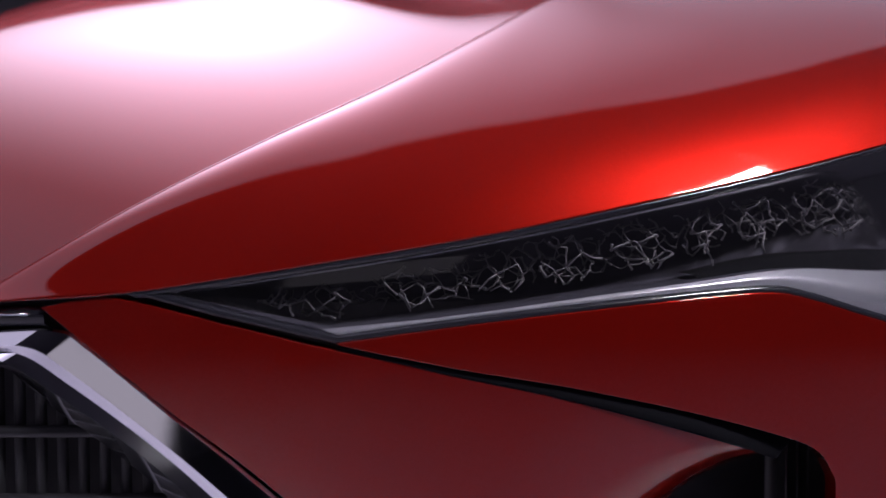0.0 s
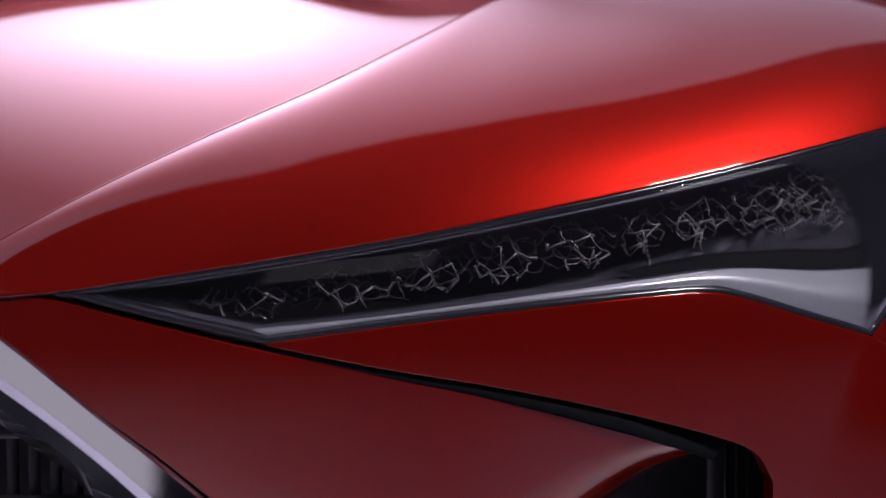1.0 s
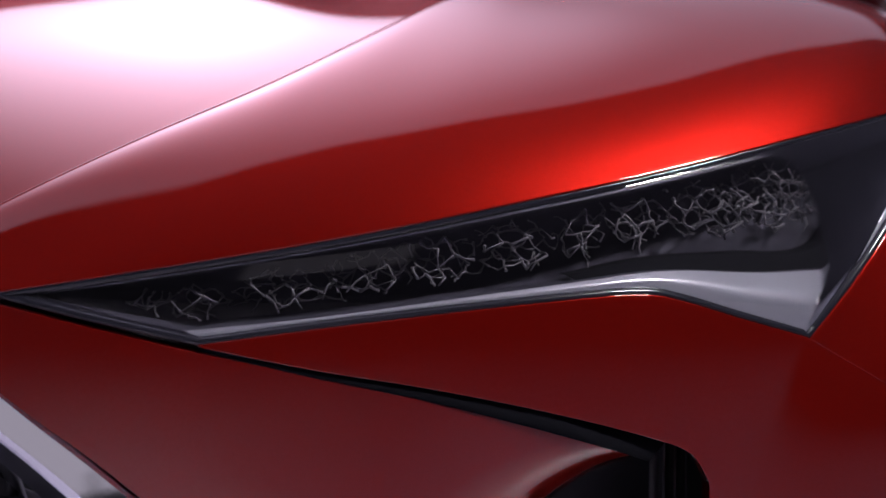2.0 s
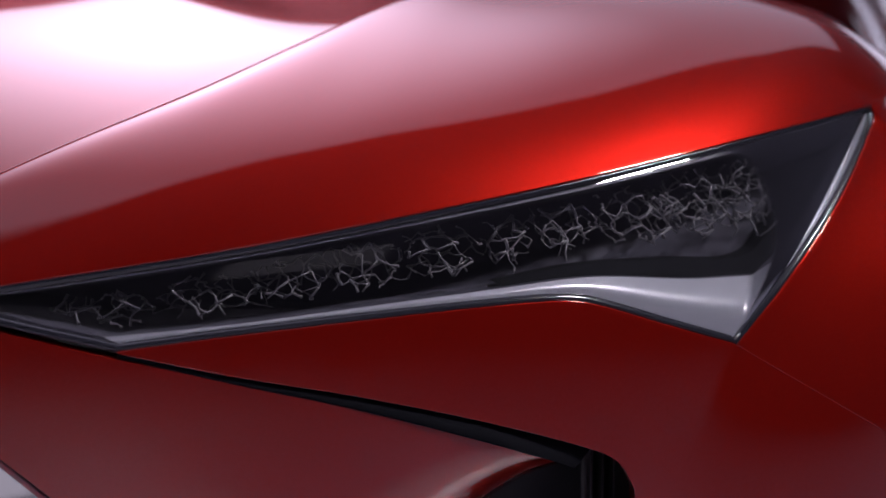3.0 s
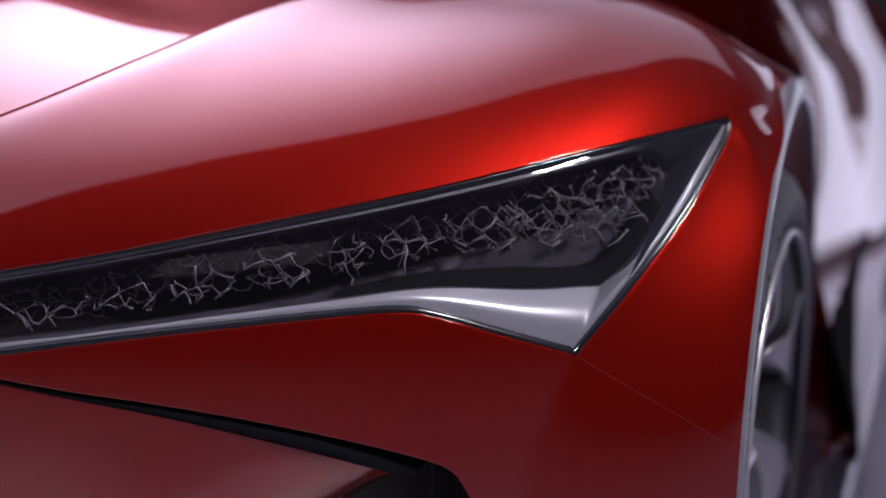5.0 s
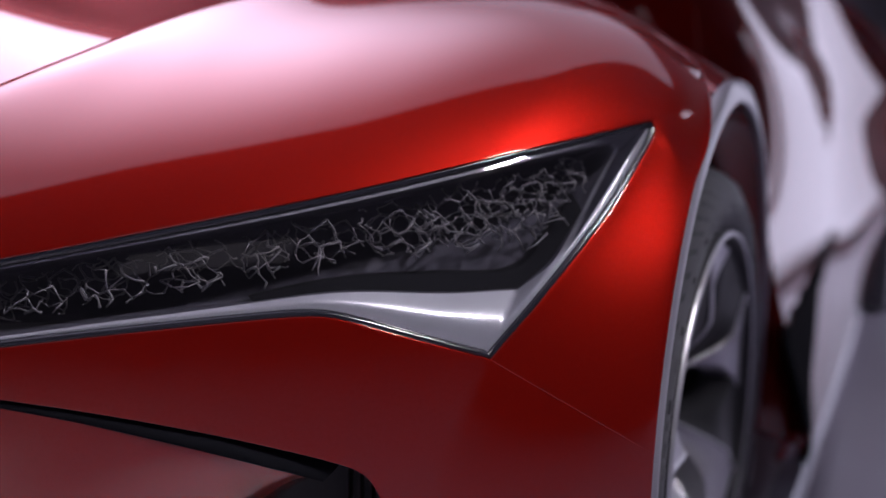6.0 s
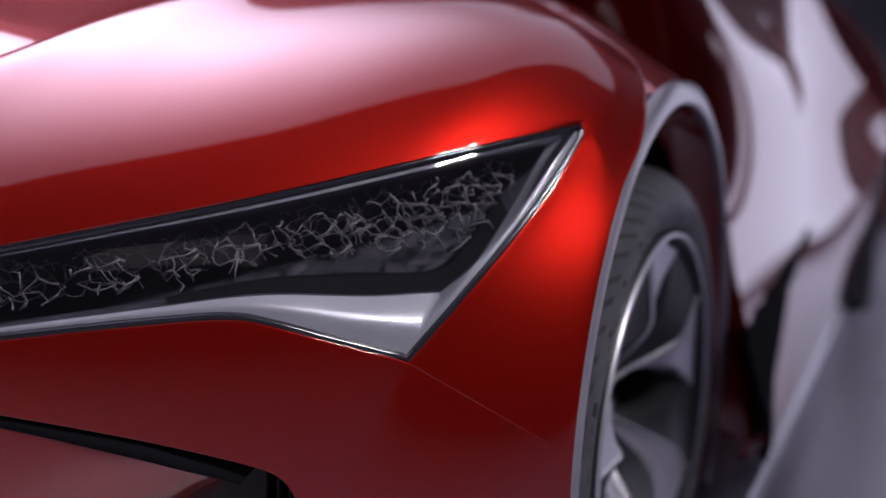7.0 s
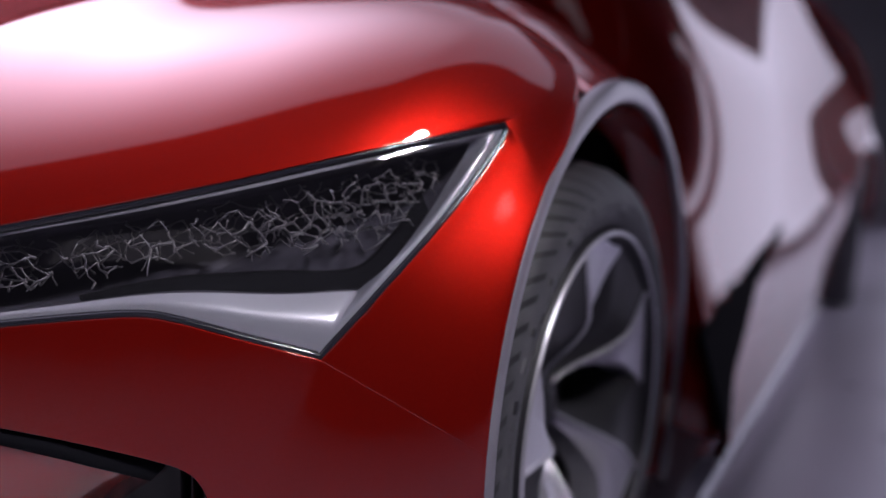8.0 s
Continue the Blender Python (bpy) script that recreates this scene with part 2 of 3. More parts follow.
light_box(pose(1.92, 0.38, 3.2, 0, 29, 0), 0.14, 0.64, STRIPBOX, "bright narrow strip light hanging from black rods", "strip_light", rods=((0.0, -0.25), (0.0, 0.25)), flag=1.1)
# unseen fill for the floor, its deep skirt keeps it out of the paint
light_box(pose(3.6, 6.6, 4.3), 1.2, 4.4, AISLE_FILL, "unseen overhead fill light added to brighten the floor beside the car", rods=((0, -1.8), (0, 1.8)), skirt=1.3)
# unseen fill, put here to lift the dark front of the car
light_box(look((2.7, -4.3, 2.7), (-0.3, 0.5, 0.6)), 2.0, 1.4, FRONT_FILL, "unseen dim fill light added in front of the car", "floor_light", feet=((-0.6, 0), (0.6, 0)))


# ---- the car: outlines along the lamp's axes ----
LAMP_TOP = [(-0.482, -0.066), (-0.28, -0.036), (0.04, 0.017), (0.34, 0.079), (0.60, 0.138), (0.87, 0.210), (1.156, 0.289)]
LAMP_RIGHT = [(1.156, 0.289), (1.164, 0.272), (1.139, 0.226), (1.057, 0.112), (0.942, -0.022), (0.829, -0.148)]
LAMP_BOTTOM = [(-0.162, -0.146), (0.02, -0.122), (0.24, -0.097), (0.43, -0.078), (0.535, -0.072), (0.60, -0.083), (0.70, -0.112), (0.829, -0.148)]
LAMP_LEFT = [(-0.482, -0.066), (-0.33, -0.107), (-0.162, -0.146)]
GROOVE_TOP = [(-0.158, -0.148), (0.014, -0.184), (0.20, -0.217), (0.39, -0.259), (0.555, -0.305)]
HOODLINE = [(-0.80, 1.10, -0.13), (-0.534, 1.165, 0.051), (-0.302, 1.237, 0.189), (-0.0815, 1.325, 0.313), (0.1025, 1.44, 0.441), (0.266, 1.595, 0.571), (0.44, 1.80, 0.695)]

WHEEL = Vector((0.137, 1.280, 0.368))
ARCH = Vector((0.15, 1.36, 0.383))
ARCH_R = 0.435
CENTRE_X = -0.86


def v3(p):
    return Vector((p[0], p[1], 0.0))


def arch_point(deg, extra=0.0, dx=0.0):
    """On the wheel arch's edge; 0 is the front, 90 the top."""
    a = math.radians(deg)
    r = ARCH_R + extra
    p = ARCH + Vector((dx, -r * math.cos(a), r * math.sin(a)))
    p.x -= 0.03 * (p.y - 0.93)
    return p


def lip_w(deg):
    return 0.017 + 0.016 * math.exp(-((deg - 84) / 36.0) ** 2) + 0.0003 * max(0.0, deg - 90)


def by_length(curve, n=240, soften=0):
    """The same curve, with u in step with its length."""
    pts = [curve(i / n) for i in range(n + 1)]
    for _ in range(soften):
        pts = [pts[0]] + [(a + b * 2 + c) / 4 for a, b, c in zip(pts, pts[1:], pts[2:])] + [pts[-1]]
    run = [0.0]
    for a, b in zip(pts, pts[1:]):
        run.append(run[-1] + (b - a).length)

    def at(u):
        s = min(max(u, 0.0), 1.0) * run[-1]
        i = min(int(np.searchsorted(run, s, side="right")) - 1, n - 1)
        f = (s - run[i]) / max(1e-9, run[i + 1] - run[i])
        return pts[i].lerp(pts[i + 1], f)
    return at


def coons(low, high, left, right, n, m):
    """A patch between four edge curves; low and high run along u, left and right along v."""
    rows = []
    c00, c10, c01, c11 = low(0), low(1), high(0), high(1)
    for i in range(m + 1):
        v = i / m
        row = []
        for j in range(n + 1):
            u = j / n
            a = low(u) * (1 - v) + high(u) * v
            b = left(v) * (1 - u) + right(v) * u
            c = (c00 * (1 - u) + c10 * u) * (1 - v) + (c01 * (1 - u) + c11 * u) * v
            row.append(a + b - c)
        rows.append(row)
    return rows


car = thing("car", (CENTRE_X, 2.8, 0), "candy red concept coupe with long dark headlights on a studio floor", "car")

# fender: wraps from the lamp's upper edge round its outer corner down to the bumper seam
inner_top = [(-0.80, -0.085), (-0.64, -0.077)] + LAMP_TOP


fender_inner = by_length(lambda u: on_face(*cr(inner_top, u).xy))
crest = [L(0.62, 2.08, 0.82), L(0.86, 2.16, 0.855), L(1.08, 2.03, 0.775), L(1.221, 1.875, 0.65), L(1.339, 1.631, 0.466)]
JOIN = 46.0
fender_outer_pts = [L(*p) for p in HOODLINE] + crest + [arch_point(d, lip_w(d)) for d in (58, JOIN)]
fender_outer = by_length(lambda u: cr(fender_outer_pts, u), soften=16)
TO_LAMP = START.to_3x3().inverted()


def in_face(p):
    """Place along the lamp's axes as (x, z, depth behind the face)."""
    q = (START.inverted() @ p) / METRES
    return Vector((q.x, q.z, q.y - face_depth(q.x, q.z)))


def arch_flat(deg):
    return in_face(arch_point(deg, lip_w(deg)))


TIP_NORMAL = Vector((0.64, -0.645, 0.415)).normalized()
FOOT_NORMAL = Vector((0.655, -0.735, 0.175)).normalized()
LIP_HIGH, LIP_LOW = Vector((0.60, -0.66, 0.45)).normalized(), Vector((0.80, -0.60, 0.04)).normalized()
TOP_NORMAL, CREST_NORMAL = Vector((0.52, -0.58, 0.62)).normalized(), Vector((0.57, -0.40, 0.72)).normalized()


def loft(a, b, n0, n1, s, k0=1.0, k1=1.0):
    """A smooth curve from a to b that lies in the surface with normal n0 at a and n1 at b."""
    d = b - a
    t0 = (d - n0 * d.dot(n0)).normalized() * d.length * k0
    t1 = (d - n1 * d.dot(n1)).normalized() * d.length * k1
    return a * (2 * s ** 3 - 3 * s * s + 1) + t0 * (s ** 3 - 2 * s * s + s) + b * (3 * s * s - 2 * s ** 3) + t1 * (s ** 3 - s * s)


def across(n, a, b):
    """The normal n, turned square to the line from a to b."""
    t = (b - a).normalized()
    return (n - t * n.dot(t)).normalized()


def cheek(a, deg, s):
    """From (x, z) on the lamp's outer edge to the arch's edge: along the face first, then turning back."""
    q = min(1.0, max(0.0, (JOIN - deg) / (JOIN - 8.0)))
    n0, n1 = TIP_NORMAL.lerp(FOOT_NORMAL, q ** 0.6).normalized(), LIP_HIGH.lerp(LIP_LOW, q ** 0.6).normalized()
    n1 = across(n1, arch_point(deg - 2, lip_w(deg - 2)), arch_point(deg + 2, lip_w(deg + 2)))
    return loft(on_face(a.x, a.y), arch_point(deg, lip_w(deg)), n0, n1, s, 1.0, 0.6)


# how the fender leaves the lamp and meets the hood, from the grille to the wheel
LEAN_BACK = (0.613, 0.375, 0.184, 0.164, 0.197, 0.081, -0.038)
PULL_LAMP = (1.073, 1.047, 1.079, 1.05, 1.023)
PULL_HOOD = (1.283, 0.962, 0.938, 0.956)
ASIDE = (0.698, 0.66, 0.452, 0.173, -0.088)
RISE = (-0.434, -0.124, -0.052, -0.116, -0.145)


def along(values, u):
    """A smooth run of single values, u from 0 to 1."""
    return cr([(v, 0, 0) for v in values], u).x


def to_tip(u):
    """Where the fender's column u leaves the lamp: the last columns fan out from the lamp's tip."""
    f = min(1.0, max(0.0, (u - 0.68) / 0.25))
    return min(1.0, u + 0.07 * f * f * (3 - 2 * f))


def fender_rows(n=130, m=32):
    turn = START.to_3x3()
    t0s, t1s = [], []
    for j in range(n + 1):
        u = j / n
        a, b = fender_inner(to_tip(u)), fender_outer(u)
        c = TO_LAMP @ (b - a)
        q = (START.inverted() @ a) / METRES
        flat = math.hypot(c.x, c.z)
        ex, ez = c.x / flat, c.z / flat
        slope = (face_depth(q.x + ex * 0.02, q.z + ez * 0.02) - face_depth(q.x, q.z)) / 0.02 + along(LEAN_BACK, u)
        t0s.append((turn @ Vector((ex, slope, ez))).normalized() * (b - a).length * (0.85 + 0.35 * u + 7.4 * max(0.0, u - 0.57) ** 1.5) * along(PULL_LAMP, u))
        t1s.append((turn @ Vector((0.36 - 0.62 * u + along(ASIDE, u), 0.97 - 0.06 * u, 0.52 + along(RISE, u)))).normalized() * (b - a).length * (0.75 + 0.25 * u) * along(PULL_HOOD, u))
    for _ in range(120):
        t0s = [t0s[0]] + [(a + b * 2 + c) / 4 for a, b, c in zip(t0s, t0s[1:], t0s[2:])] + [t0s[-1]]
        t1s = [t1s[0]] + [(a + b * 2 + c) / 4 for a, b, c in zip(t1s, t1s[1:], t1s[2:])] + [t1s[-1]]
    rows = [[] for _ in range(m + 1)]
    for j in range(n + 1):
        u = j / n
        a, b = fender_inner(to_tip(u)), fender_outer(u)
        w = min(1.0, max(0.0, (u - 0.78) / 0.17))
        near = min(1.0, max(0.0, (u - 0.76) / 0.17))
        n0, n1 = TOP_NORMAL.lerp(TIP_NORMAL, near).normalized(), CREST_NORMAL.lerp(LIP_HIGH, near).normalized()
        w = w * w * (3 - 2 * w)
        n1 = across(n1, fender_outer(u - 0.02), fender_outer(min(1.0, u + 0.02)))
        last = min(1.0, max(0.0, (u - 0.92) / 0.08))
        n1 = n1.lerp(across(LIP_HIGH, arch_point(JOIN - 2, lip_w(JOIN - 2)), arch_point(JOIN + 2, lip_w(JOIN + 2))), last).normalized()
        for i in range(m + 1):
            v = i / m
            h00, h10, h01, h11 = 2 * v ** 3 - 3 * v * v + 1, v ** 3 - 2 * v * v + v, -2 * v ** 3 + 3 * v * v, v ** 3 - v * v
            p = a * h00 + t0s[j] * h10 + b * h01 + t1s[j] * h11
            if w > 0:
                p = p.lerp(loft(a, b, n0, n1, v, 1.0, 0.6), w)
            rows[i].append(p)
    return rows


def cheek_rows(m=32, n=26):
    """Between the lamp's outer edge and the wheel arch, from the fender's end down to the seam."""
    edge = by_length(lambda u: cr([v3(p) for p in LAMP_RIGHT], u))
    return [[cheek(edge(j / n), JOIN + (8.0 - JOIN) * j / n, i / m) for j in range(n + 1)] for i in range(m + 1)]


def pressed(grids, thick=0.02, lip=0.0013, back=None):
    """One panel from several grids that share edges, with rolled edges and a return flange."""
    back = back or BACK
    bm = bmesh.new()
    for k, g in enumerate(grids):
        sheet(bm, crisp(g, first=k == 0, last=k == len(grids) - 1))
    bmesh.ops.remove_doubles(bm, verts=bm.verts, dist=0.0004)
    rim = [v for v in bm.verts if v.is_boundary]
    out = {}
    for v in rim:
        d = Vector((0, 0, 0))
        for e in v.link_edges:
            if not e.is_boundary:
                d += (v.co - e.other_vert(v).co).normalized()
        if d.length < 1e-6:
            for f in v.link_faces:
                d += v.co - f.calc_center_median()
        d -= back * d.dot(back)
        out[v] = d.normalized() if d.length > 1e-6 else d
    edges = [e for e in bm.edges if e.is_boundary]
    pairs = [(e.verts[0], e.verts[1]) for e in edges]
    prev = {v: v for v in rim}
    for k in range(1, 5):
        a = k * math.pi / 6
        cur = {}
        for v in rim:
            if k < 4:
                cur[v] = bm.verts.new(v.co + out[v] * lip * math.sin(a) + back * lip * (1 - math.cos(a)))
            else:
                cur[v] = bm.verts.new(v.co + out[v] * lip + back * thick)
        for x, y in pairs:
            bm.faces.new((prev[x], prev[y], cur[y], cur[x]))
        prev = cur
    return bm


FENDER = fender_rows()
CHEEK = cheek_rows()
part("fender", pressed([FENDER, CHEEK]), PAINT, car, "glossy metallic red fender")

# hood: from the shut line to the car's middle
hood_edge = by_length(lambda u: cr([L(*p) for p in HOODLINE], u), soften=40)


def hood_rows(n=70, m=30):
    rows = [[] for _ in range(m + 1)]
    for j in range(n + 1):
        u = j / n
        a = hood_edge(u)
        flat = min(1.0, max(0.0, (u - 0.60) / 0.17))
        b = Vector((CENTRE_X - 0.12, a.y + 0.04, a.z + 0.235 - 0.09 * u))
        flat *= flat * (3 - 2 * flat)
        for i in range(m + 1):
            v = i / m
            p = a.lerp(b, v)
            p.z = a.z + (b.z - a.z) * ((1 - (1 - v) ** 1.35) * (1 - flat) + v ** 1.35 * flat)
            rows[i].append(p + Vector((-0.003, 0.001, 0.0)))
    return rows


part("hood", panel(hood_rows(), 0.02, 0.0016), PAINT, car, "glossy metallic red hood")

# bumper: under the lamp, from its lower tip to the wheel arch
def seam_point(s):
    return cheek(v3(LAMP_RIGHT[-1]), 8.0, s) + Vector((0, 0, -0.0007))


lamp_under = by_length(lambda u: on_face(*cr(LAMP_BOTTOM, u).xy))
UNDER = 0.70


def bump_top(u):
    return in_face(lamp_under(u / UNDER) if u < UNDER else seam_point((u - UNDER) / (1 - UNDER)))


low_xz = [v3(p) for p in GROOVE_TOP] + [v3(p) for p in ((0.620, -0.335), (0.651, -0.385))]
down_xz = [v3(p) for p in ((0.651, -0.385), (0.650, -0.46), (0.655, -0.62), (0.72, -0.86), (0.86, -1.02))]
groove_line = by_length(lambda u: cr(low_xz, u))
down_line = by_length(lambda u: cr(down_xz, u))
end_line = lambda v: arch_flat(7.9 - 52.9 * v)


def low_line(u):
    if u < 0.62:
        return groove_line(u / 0.62)
    if u < 0.88:
        return down_line((u - 0.62) / 0.26)
    return down_line(1).lerp(Vector((*end_line(1).xy, 0)), (u - 0.88) / 0.12)


seam_depths = [bump_top(j / 120).z for j in range(121)]
flat_rows = coons(lambda u: Vector((*bump_top(u).xy, 0)), low_line, lambda v: Vector((*bump_top(0).xy, 0)).lerp(low_line(0), v), lambda v: Vector((*end_line(v).xy, 0)), 120, 36)
rows = []
for i, r in enumerate(flat_rows):
    v = i / 36
    row = []
    for j, q in enumerate(r):
        u = j / 120
        near = max(0.0, (u - UNDER) / (1 - UNDER))
        rise = seam_depths[j] - end_line(0).z * near ** 1.35 if near else 0.0
        row.append(on_face(q.x, q.y, end_line(v).z * near ** 1.35 + rise * (1 - v) ** 3))
    rows.append(row)
part("bumper", panel(rows, 0.02, 0.0008), PAINT, car, "glossy metallic red bumper corner")

# lower fascia between the grille and the groove
FAS_TOP = [(-0.612, -0.090), (-0.555, -0.079), (-0.49, -0.078), (-0.33, -0.118), (-0.17, -0.157), (0.014, -0.195), (0.20, -0.232), (0.39, -0.282), (0.545, -0.326)]
FAS_LOW = [(-0.606, -0.095), (-0.542, -0.148), (-0.415, -0.252), (-0.33, -0.315), (-0.24, -0.39), (-0.08, -0.54), (0.10, -0.60), (0.30, -0.52), (0.50, -0.40)]
rows = []
for i in range(33):
    v = i / 32
    row = []
    for j in range(91):
        t, b = cr([v3(p) for p in FAS_TOP], j / 90), cr([v3(p) for p in FAS_LOW], j / 90)
        p = t.lerp(b, v)
        turn = max(0.0, j / 90 - 0.72) / 0.28
        row.append(on_face(p.x, p.y, 0.006 + 0.22 * (turn ** 1.4) * v ** 1.6 + 0.012 * turn))
    rows.append(row)
part("fascia", panel(rows, 0.02, 0.0007), PAINT, car, "glossy metallic red lower fascia")

# black channel between the bumper and the lower fascia
GAP_LOW = [(-0.165, -0.1545), (0.014, -0.199), (0.20, -0.241), (0.39, -0.294), (0.50, -0.329), (0.55, -0.348)]
bm = bmesh.new()
gap_rows = [[], [], [], []]
for j in range(61):
    t, b = groove_line(0.88 * j / 60), cr([v3(p) for p in GAP_LOW], j / 60)
    for k, (f, inw) in enumerate(((-0.10, 0.022), (0.0, 0.0075), (0.88, 0.0045), (1.0, 0.0075))):
        p = t.lerp(b, f)
        gap_rows[k].append(on_face(p.x, p.y, inw + 0.012 * max(0.0, j / 60 - 0.72) / 0.28))
sheet(bm, gap_rows)
part("channel", bm, MATT, car, "matt black channel above the lower fascia")

# air vent at the end of the groove: black throat with upright vanes
vent_rows = []
for inward in (0.02, 0.10, 0.20):
    vent_rows.append([on_face(x, z, inward) for x, z in ((0.40, -0.25), (0.58, -0.295), (0.66, -0.33), (0.67, -0.40), (0.64, -0.60), (0.50, -0.66))])
bm = bmesh.new()
sheet(bm, vent_rows)
part("vent_throat", bm, BLACK, car, "matt black air vent throat")
for k, x in enumerate((0.585, 0.605, 0.625)):
    bm = bmesh.new()
    sheet(bm, [[on_face(x + dx, z, 0.05 + dy) for z in (-0.30, -0.40, -0.52, -0.62)] for dx, dy in ((0, 0), (0.004, 0.0), (0.004, 0.08), (0, 0.08))])
    part("vane", bm, DARKGREY, car, "dark grey vane")
# black structure behind the panels
bm = bmesh.new()
sheet(bm, [[on_face(-0.95 + 2.0 * j / 20, -1.0 + 1.05 * i / 10, 0.26) for j in range(21)] for i in range(11)])
part("bumper_core", bm, BLACK, car, "black structure behind the bumper")

# ---- grille ----
GR_OUT = [(-0.90, -0.135), (-0.70, -0.126), (-0.592, -0.124), (-0.545, -0.150), (-0.415, -0.258), (-0.30, -0.352), (-0.10, -0.53), (0.0, -0.66)]
GR_FACE = [(x - 0.003, z - 0.003) for x, z in GR_OUT]
GR_RIDGE = [(-0.90, -0.175), (-0.72, -0.168), (-0.66, -0.170), (-0.585, -0.217), (-0.47, -0.300), (-0.375, -0.385), (-0.18, -0.58), (-0.08, -0.70)]
GR_STEP, GR_DIP = ([(a + (c - a) * f, b + (d - b) * f) for (a, b), (c, d) in zip(GR_FACE, GR_RIDGE)] for f in (0.52, 0.76))
GR_IN = [(-0.90, -0.187), (-0.735, -0.183), (-0.678, -0.185), (-0.603, -0.248), (-0.503, -0.322), (-0.418, -0.398), (-0.225, -0.595), (-0.125, -0.725)]
rows = []
for pts, inw in ((GR_OUT, 0.05), (GR_OUT, 0.016), (GR_FACE, 0.0105), (GR_STEP, -0.003), (GR_DIP, 0.001), (GR_RIDGE, -0.012), (GR_IN, 0.022), (GR_IN, 0.07)):
    rows.append([on_face(*cr([v3(p) for p in pts], j / 84).xy, inw) for j in range(85)])
bm = bmesh.new()
for a, b in zip(rows, rows[1:]):
    sheet(bm, [a, b])
part("grille_frame", bm, CHROME, car, "bright chrome grille frame")
for k in range(26):
    x = -0.92 + 0.034 * k
    bm = bmesh.new()
    prof = ((-0.007, 0.07), (-0.004, 0.055), (0.004, 0.055), (0.007, 0.07))
    zt = -0.17 - max(0.0, x + 0.68) * 0.80
    sheet(bm, [[on_face(x + dx, z, inw) for z in (zt, -0.40, -0.75)] for dx, inw in prof])
    part("grille_bar", bm, DARKGREY, car, "dark grey upright bar")
for z in (-0.29, -0.40, -0.52):
    bm = bmesh.new()
    sheet(bm, [[on_face(-0.92 + 1.0 * j / 12, z + dz, inw) for j in range(13)] for dz, inw in ((-0.010, 0.05), (-0.006, 0.035), (0.006, 0.035), (0.010, 0.05))])
    part("cross_bar", bm, DARKGREY, car, "dark grey cross bar")
bm = bmesh.new()
sheet(bm, [[on_face(-0.95 + 1.1 * j / 20, z, 0.12) for j in range(21)] for z in (-0.09, -0.4, -0.8)])
part("grille_backing", bm, BLACK, car, "black backing")
# black strip with a thin bright line above the grille frame
bm = bmesh.new()
sheet(bm, [[on_face(x, z, inw) for x in (-0.95, -0.80, -0.70, -0.64, -0.612)] for z, inw in ((-0.088, 0.03), (-0.09, 0.012), (-0.115, 0.012), (-0.122, 0.03))])
part("nose_strip", bm, GLOSSBLACK, car, "gloss black strip")
bm = bmesh.new()
tube(bm, [on_face(x, -0.100, 0.010) for x in (-0.95, -0.82, -0.70, -0.635)], 0.0012)
part("nose_trim", bm, CHROME, car, "thin chrome line")

# ---- headlight ----
WIN_TOP = [(-0.42, -0.069), (-0.28, -0.051), (0.04, 0.001), (0.34, 0.061), (0.60, 0.118), (0.87, 0.189), (1.085, 0.247)]
WIN_RIGHT = [(1.085, 0.247), (1.075, 0.222), (1.01, 0.112), (0.945, 0.022), (0.885, -0.030)]
WIN_BOTTOM = [(-0.19, -0.125), (0.02, -0.104), (0.24, -0.075), (0.43, -0.050), (0.535, -0.036), (0.62, -0.032), (0.76, -0.036), (0.885, -0.030)]
WIN_LEFT = [(-0.42, -0.069), (-0.31, -0.096), (-0.19, -0.125)]


def ring_of(top, right, bottom, left, inset=0.0):
    """The closed outline as (x, z): along the top, down the outer edge, back along the bottom."""
    pts = []
    for c, n, rev in ((top, 70, False), (right, 40, False), (bottom, 70, True), (left, 24, True)):
        for i in range(n):
            u = i / n
            pts.append(cr([v3(p) for p in c], 1 - u if rev else u))
    if inset:
        out = []
        for i, p in enumerate(pts):
            d = pts[(i + 1) % len(pts)] - pts[i - 1]
            nrm = Vector((d.y, -d.x, 0)).normalized()
            out.append(p + nrm * inset)
        pts = out
    return pts


def ring_strip(bm, rings):
    """Closed bands between rings of world points."""
    vs = [[bm.verts.new(p) for p in r] for r in rings]
    for a, b in zip(vs, vs[1:]):
        for i in range(len(a)):
            j = (i + 1) % len(a)
            bm.faces.new((a[i], a[j], b[j], b[i]))
    return vs


OUT0 = ring_of(LAMP_TOP, LAMP_RIGHT, LAMP_BOTTOM, LAMP_LEFT)
OUT1 = ring_of(LAMP_TOP, LAMP_RIGHT, LAMP_BOTTOM, LAMP_LEFT, 0.005)
OUT2 = ring_of(LAMP_TOP, LAMP_RIGHT, LAMP_BOTTOM, LAMP_LEFT, 0.013)
WIN = ring_of(WIN_TOP, WIN_RIGHT, WIN_BOTTOM, WIN_LEFT)


def world_ring(r, inward):
    return [on_face(p.x, p.y, inward) for p in r]


# housing: a deep black bowl behind the window
bm = bmesh.new()
mid = [(p * 0.92 + Vector((0.03, 0.0, 0))) for p in WIN]
vs = ring_strip(bm, [world_ring(WIN, 0.060), world_ring(WIN, 0.08), world_ring(mid, 0.14)])
bm_back = vs[-1]
half = len(bm_back) // 2
for i in range(half - 1):
    a, b = i, (len(bm_back) - 1 - i)
    bm.faces.new((bm_back[a], bm_back[a + 1], bm_back[b - 1], bm_back[b]))
headlight = part("headlight", bm, HOUSING, car, "long dark wedge-shaped headlight under a clear lens")
bm = bmesh.new()
